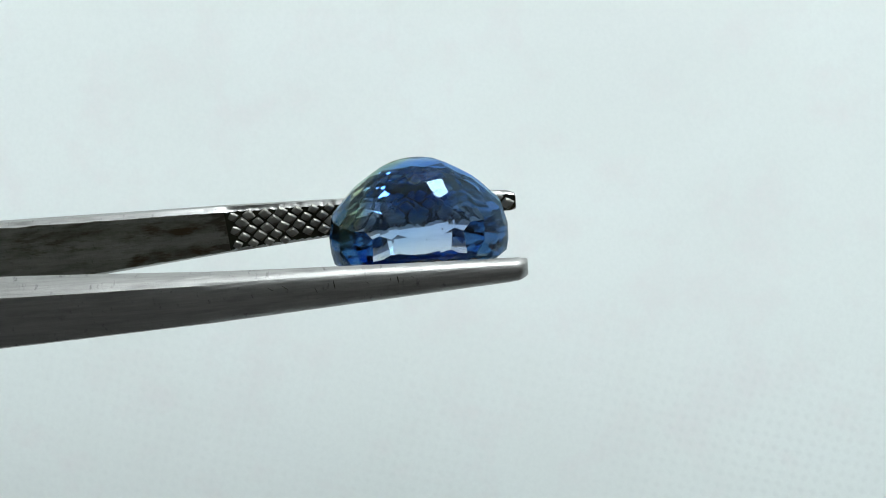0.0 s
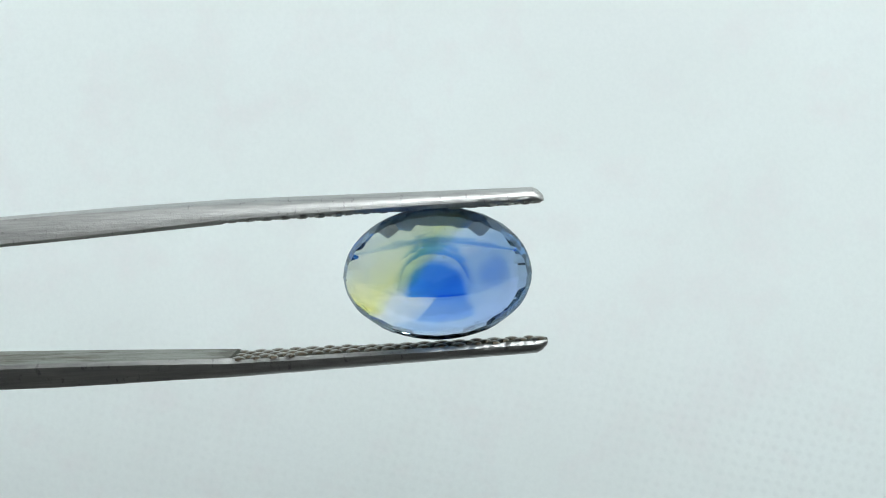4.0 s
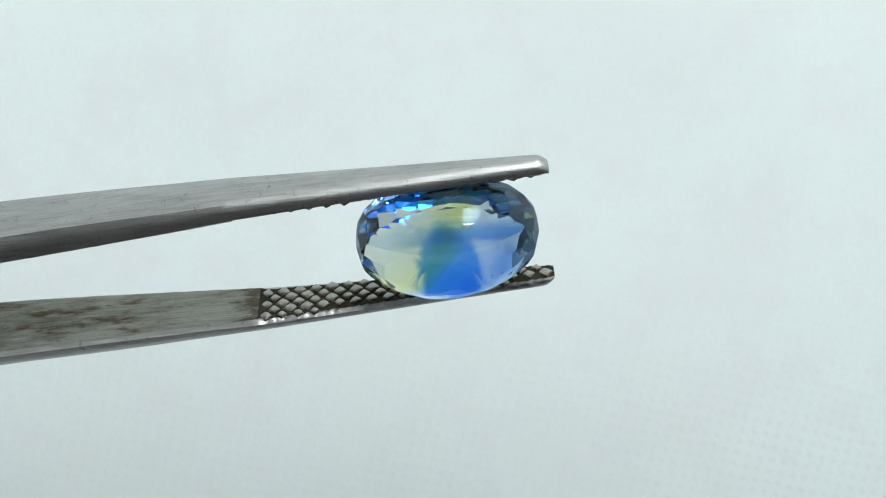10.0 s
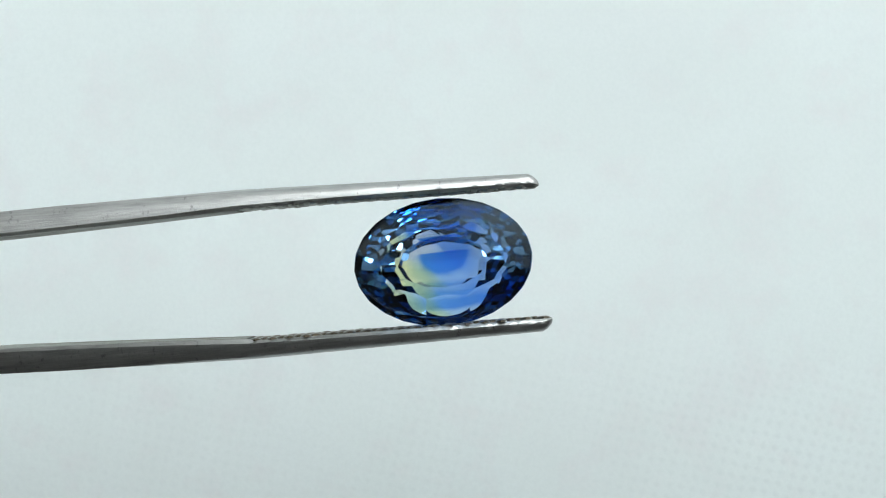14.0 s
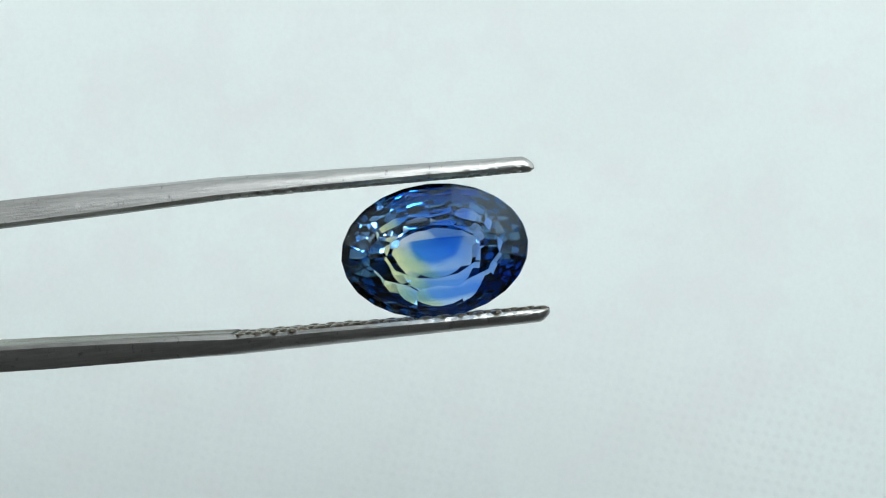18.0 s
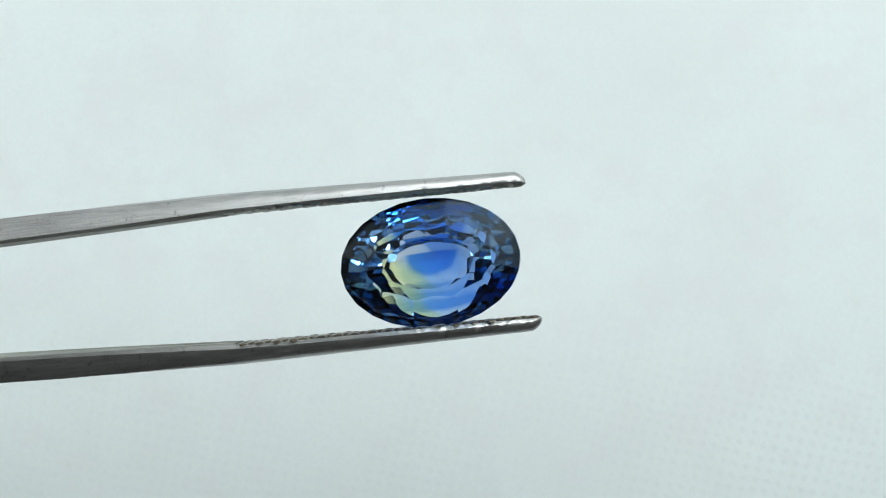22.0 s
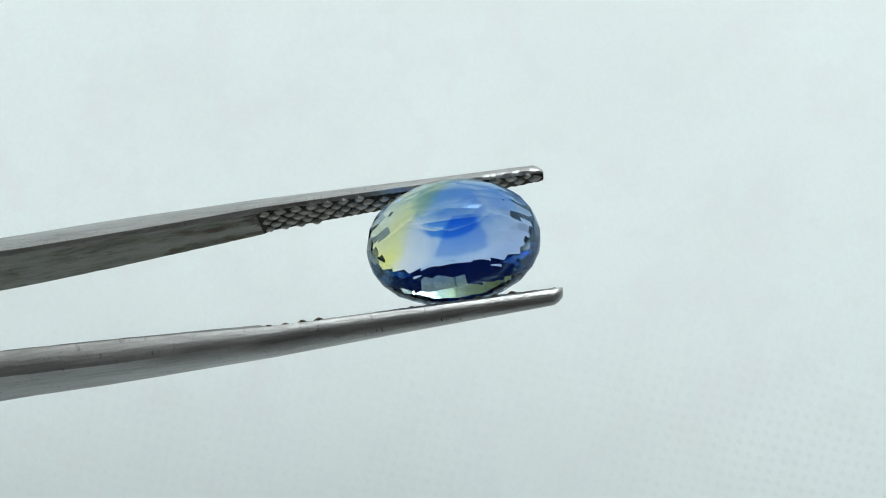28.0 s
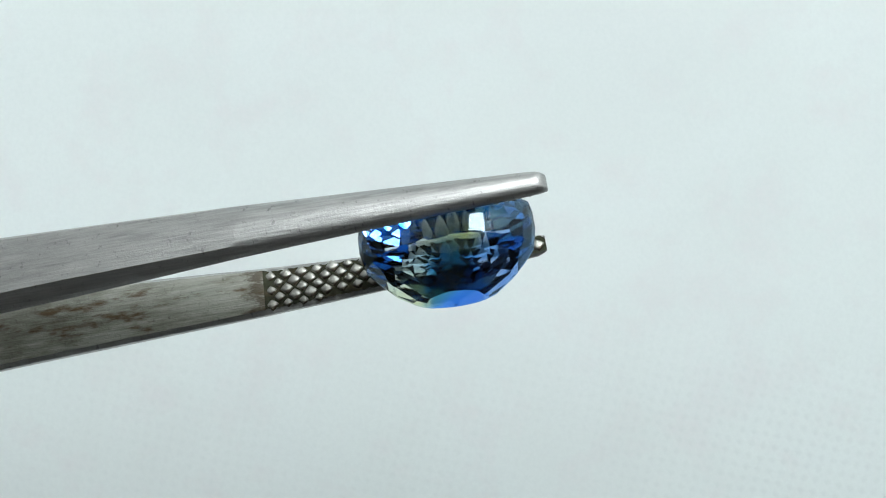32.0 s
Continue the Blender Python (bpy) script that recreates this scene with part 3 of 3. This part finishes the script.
CROWN = [(1.0, 1.0, 1.0, -GIRDLE), (0.971, 0.98, 0.98, -0.938), (0.885, 0.656, 0.656, -1.337), (0.472, 0.385, 0.385, -1.661)]
TOP = -CROWN[-1][3]       # height of the table
SEED, ROUGH = 72522, 0.04
CROWN_CUTS, TIERS = 12, (12, 24, 28, 20, 20, 20, 16)       # facets in each round


def facet(a, upper, lower, rnd, rough=0.0):
    """The cutting plane, as outward normal and distance in mm, that leans on two rings at the angle a."""
    def on(r, c):
        reach = r[1] if math.sin(c) > 0 else r[2]
        return Vector((GX * r[0] * math.cos(c), -r[3], GZ * reach * math.sin(c)))
    p, q = on(upper, a), on(lower, a)
    n = (on(upper, a + 0.05) - on(upper, a - 0.05)).cross(q - p).normalized()
    if n.dot(p) < 0:
        n = -n
    n = (n + Vector([rnd.uniform(-rough, rough) for _ in range(3)])).normalized()
    return n, n.dot((p + q) / 2)


def stone():
    """The cut stone: every facet is a flat cut; the corners are where three or more cuts meet."""
    rnd = random.Random(SEED)
    planes = [(Vector((0, 1, 0)), TOP)]
    planes += [facet(2 * math.pi * (i + 0.5) / 48, (1, 1, 1, 0.05), (1, 1, 1, -0.05), rnd) for i in range(48)]
    mid = [tuple(p + (q - p) * k for p, q in zip(CROWN[j], CROWN[j + 1])) for j, k in ((0, 0.3), (2, 0.5))]
    planes += [facet(math.pi * (i + 0.5) / CROWN_CUTS, CROWN[0], CROWN[1], rnd, 0.004) for i in range(2 * CROWN_CUTS)]
    planes += [facet(2 * math.pi * i / CROWN_CUTS, mid[0], mid[1], rnd, 0.004) for i in range(CROWN_CUTS)]
    planes += [facet(2 * math.pi * (i + 0.5) / CROWN_CUTS, CROWN[2], CROWN[3], rnd, 0.004) for i in range(CROWN_CUTS)]
    for k, (upper, lower) in enumerate(zip(PAVILION, PAVILION[1:])):
        n = TIERS[k]
        planes += [facet(2 * math.pi * (i + 0.5) / n, upper, lower, rnd, ROUGH * (1 if k > 3 else 0.4)) for i in range(n)]
    dual = bmesh.new()
    for n, d in planes:
        dual.verts.new(n / d)
    bmesh.ops.convex_hull(dual, input=dual.verts[:])
    bm = bmesh.new()
    for f in dual.faces:
        f.normal_update()
        n = f.normal
        bm.verts.new(n / n.dot(f.verts[0].co))
    dual.free()
    bmesh.ops.remove_doubles(bm, verts=bm.verts[:], dist=0.004)
    bmesh.ops.convex_hull(bm, input=bm.verts[:])
    bmesh.ops.dissolve_limit(bm, angle_limit=radians(0.35), verts=bm.verts[:], edges=bm.edges[:])
    for v in bm.verts:
        v.co /= 1000
    return bm


def sapphire():
    root = new("sapphire")
    tagged(root, "oval faceted blue and yellow sapphire held between tweezer tips", "gemstone")
    whole = stone()
    for name, low, high, mat, label in (
            ("table_facet", TOP - 0.03, 9, SAPPHIRE_CROWN, "flat polished top facet"),
            ("crown", GIRDLE + 0.02, TOP - 0.03, SAPPHIRE_CROWN, "sloping clear blue crown facets"),
            ("girdle", -GIRDLE - 0.02, GIRDLE + 0.02, SAPPHIRE_PAV, "narrow girdle edge"),
            ("pavilion", -9, -GIRDLE - 0.02, SAPPHIRE_PAV, "deep domed pavilion, yellow at one end and blue at the other")):
        bm = whole.copy()
        gone = [f for f in bm.faces if not low <= f.calc_center_median().y * 1000 < high]
        bmesh.ops.delete(bm, geom=gone, context="FACES")
        me = bpy.data.meshes.new(name)
        bm.to_mesh(me)
        bm.free()
        me.materials.append(mat)
        ob = new(name, me)
        ob.parent = root
        tagged(ob, label)
    # flat growth layers of blue that run from the point up into the stone
    for (start, lean), tint in zip(LAYERS, LAYER_TINTS):
        bm = whole.copy()
        for v in bm.verts:
            v.co = v.co * 0.975
        n = Vector((0, -lean, 1)).normalized()
        cut = bmesh.ops.bisect_plane(bm, geom=bm.verts[:] + bm.edges[:] + bm.faces[:], plane_co=Vector((0, -4.2, start)) / 1000, plane_no=n)
        rim = {v for v in cut["geom_cut"] if isinstance(v, bmesh.types.BMVert)}
        bmesh.ops.delete(bm, geom=bm.faces[:], context="FACES_ONLY")
        bmesh.ops.delete(bm, geom=[v for v in bm.verts if v not in rim], context="VERTS")
        bmesh.ops.contextual_create(bm, geom=bm.verts[:] + bm.edges[:])
        part("growth_layer", bm, tint, root, "blue growth layer within the stone")
    whole.free()
    rnd = random.Random(3)
    for x, y, z, r in ((1.15, -1.2, -1.2, 0.04), (-0.35, -2.1, 0.6, 0.022), (0.9, -2.6, 0.2, 0.02), (2.2, 0.1, 0.9, 0.025), (-1.9, 0.3, 0.4, 0.022), (-2.6, -0.4, -0.7, 0.025), (0.3, 0.2, 0.7, 0.03), (1.6, -0.7, -1.5, 0.045), (1.75, -0.5, -1.75, 0.035), (-0.9, -0.3, -1.5, 0.03)):
        bm = bmesh.new()
        bmesh.ops.create_icosphere(bm, subdivisions=1, radius=1.35 * r / 1000)
        for v in bm.verts:
            v.co *= rnd.uniform(0.7, 1.2)
        ob = part("inclusion", bm, SPECK, root, "tiny dark inclusion inside the stone")
        ob.location = (x / 1000, y / 1000, z / 1000)
    return root


SAPPHIRE = sapphire()


# ---- the cross-cut teeth of both prongs ----
def teeth():
    me = tooth_mesh()
    rnd = random.Random(5)
    px, py = 0.87, 0.43
    for prong_ob, sign in zip([o for o in TWEEZERS.children if o.name.startswith("prong")], (1, -1)):
        for row in range(-4, 5):
            y = row * py + 0.06 * sign
            for col in range(0, 20):
                x = TIP - 0.42 - col * px - (px / 2 if row % 2 else 0)
                half = (1.22 + (4.7 - x) * 0.082) / 2
                if x < KNURL + 0.3 or abs(y) > half - 0.17:
                    continue
                ob = new("grip_tooth", me)
                ob.parent = prong_ob
                k = rnd.uniform(0.84, 1.08) * (0.78 if abs(y) > half - 0.26 else 1.0)
                turn = Matrix.Rotation(math.pi, 4, "X") if sign > 0 else Matrix.Identity(4)
                ob.matrix_local = (Matrix.Translation((x / 1000, (y + skew(x, sign)) / 1000, (middle(x) + sign * (3.29 + RECESS)) / 1000))
                                   @ turn @ pose(0, 0, 0, 0, 0, rnd.uniform(-12, 12)) @ Matrix.Diagonal((k, k, rnd.uniform(0.88, 1.04), 1)))


teeth()


def motions():
    rows = [(t, held_pose(*p)) for t, *p in TURNS]
    walk(TWEEZERS, rows)
    walk(SAPPHIRE, rows)


motions()
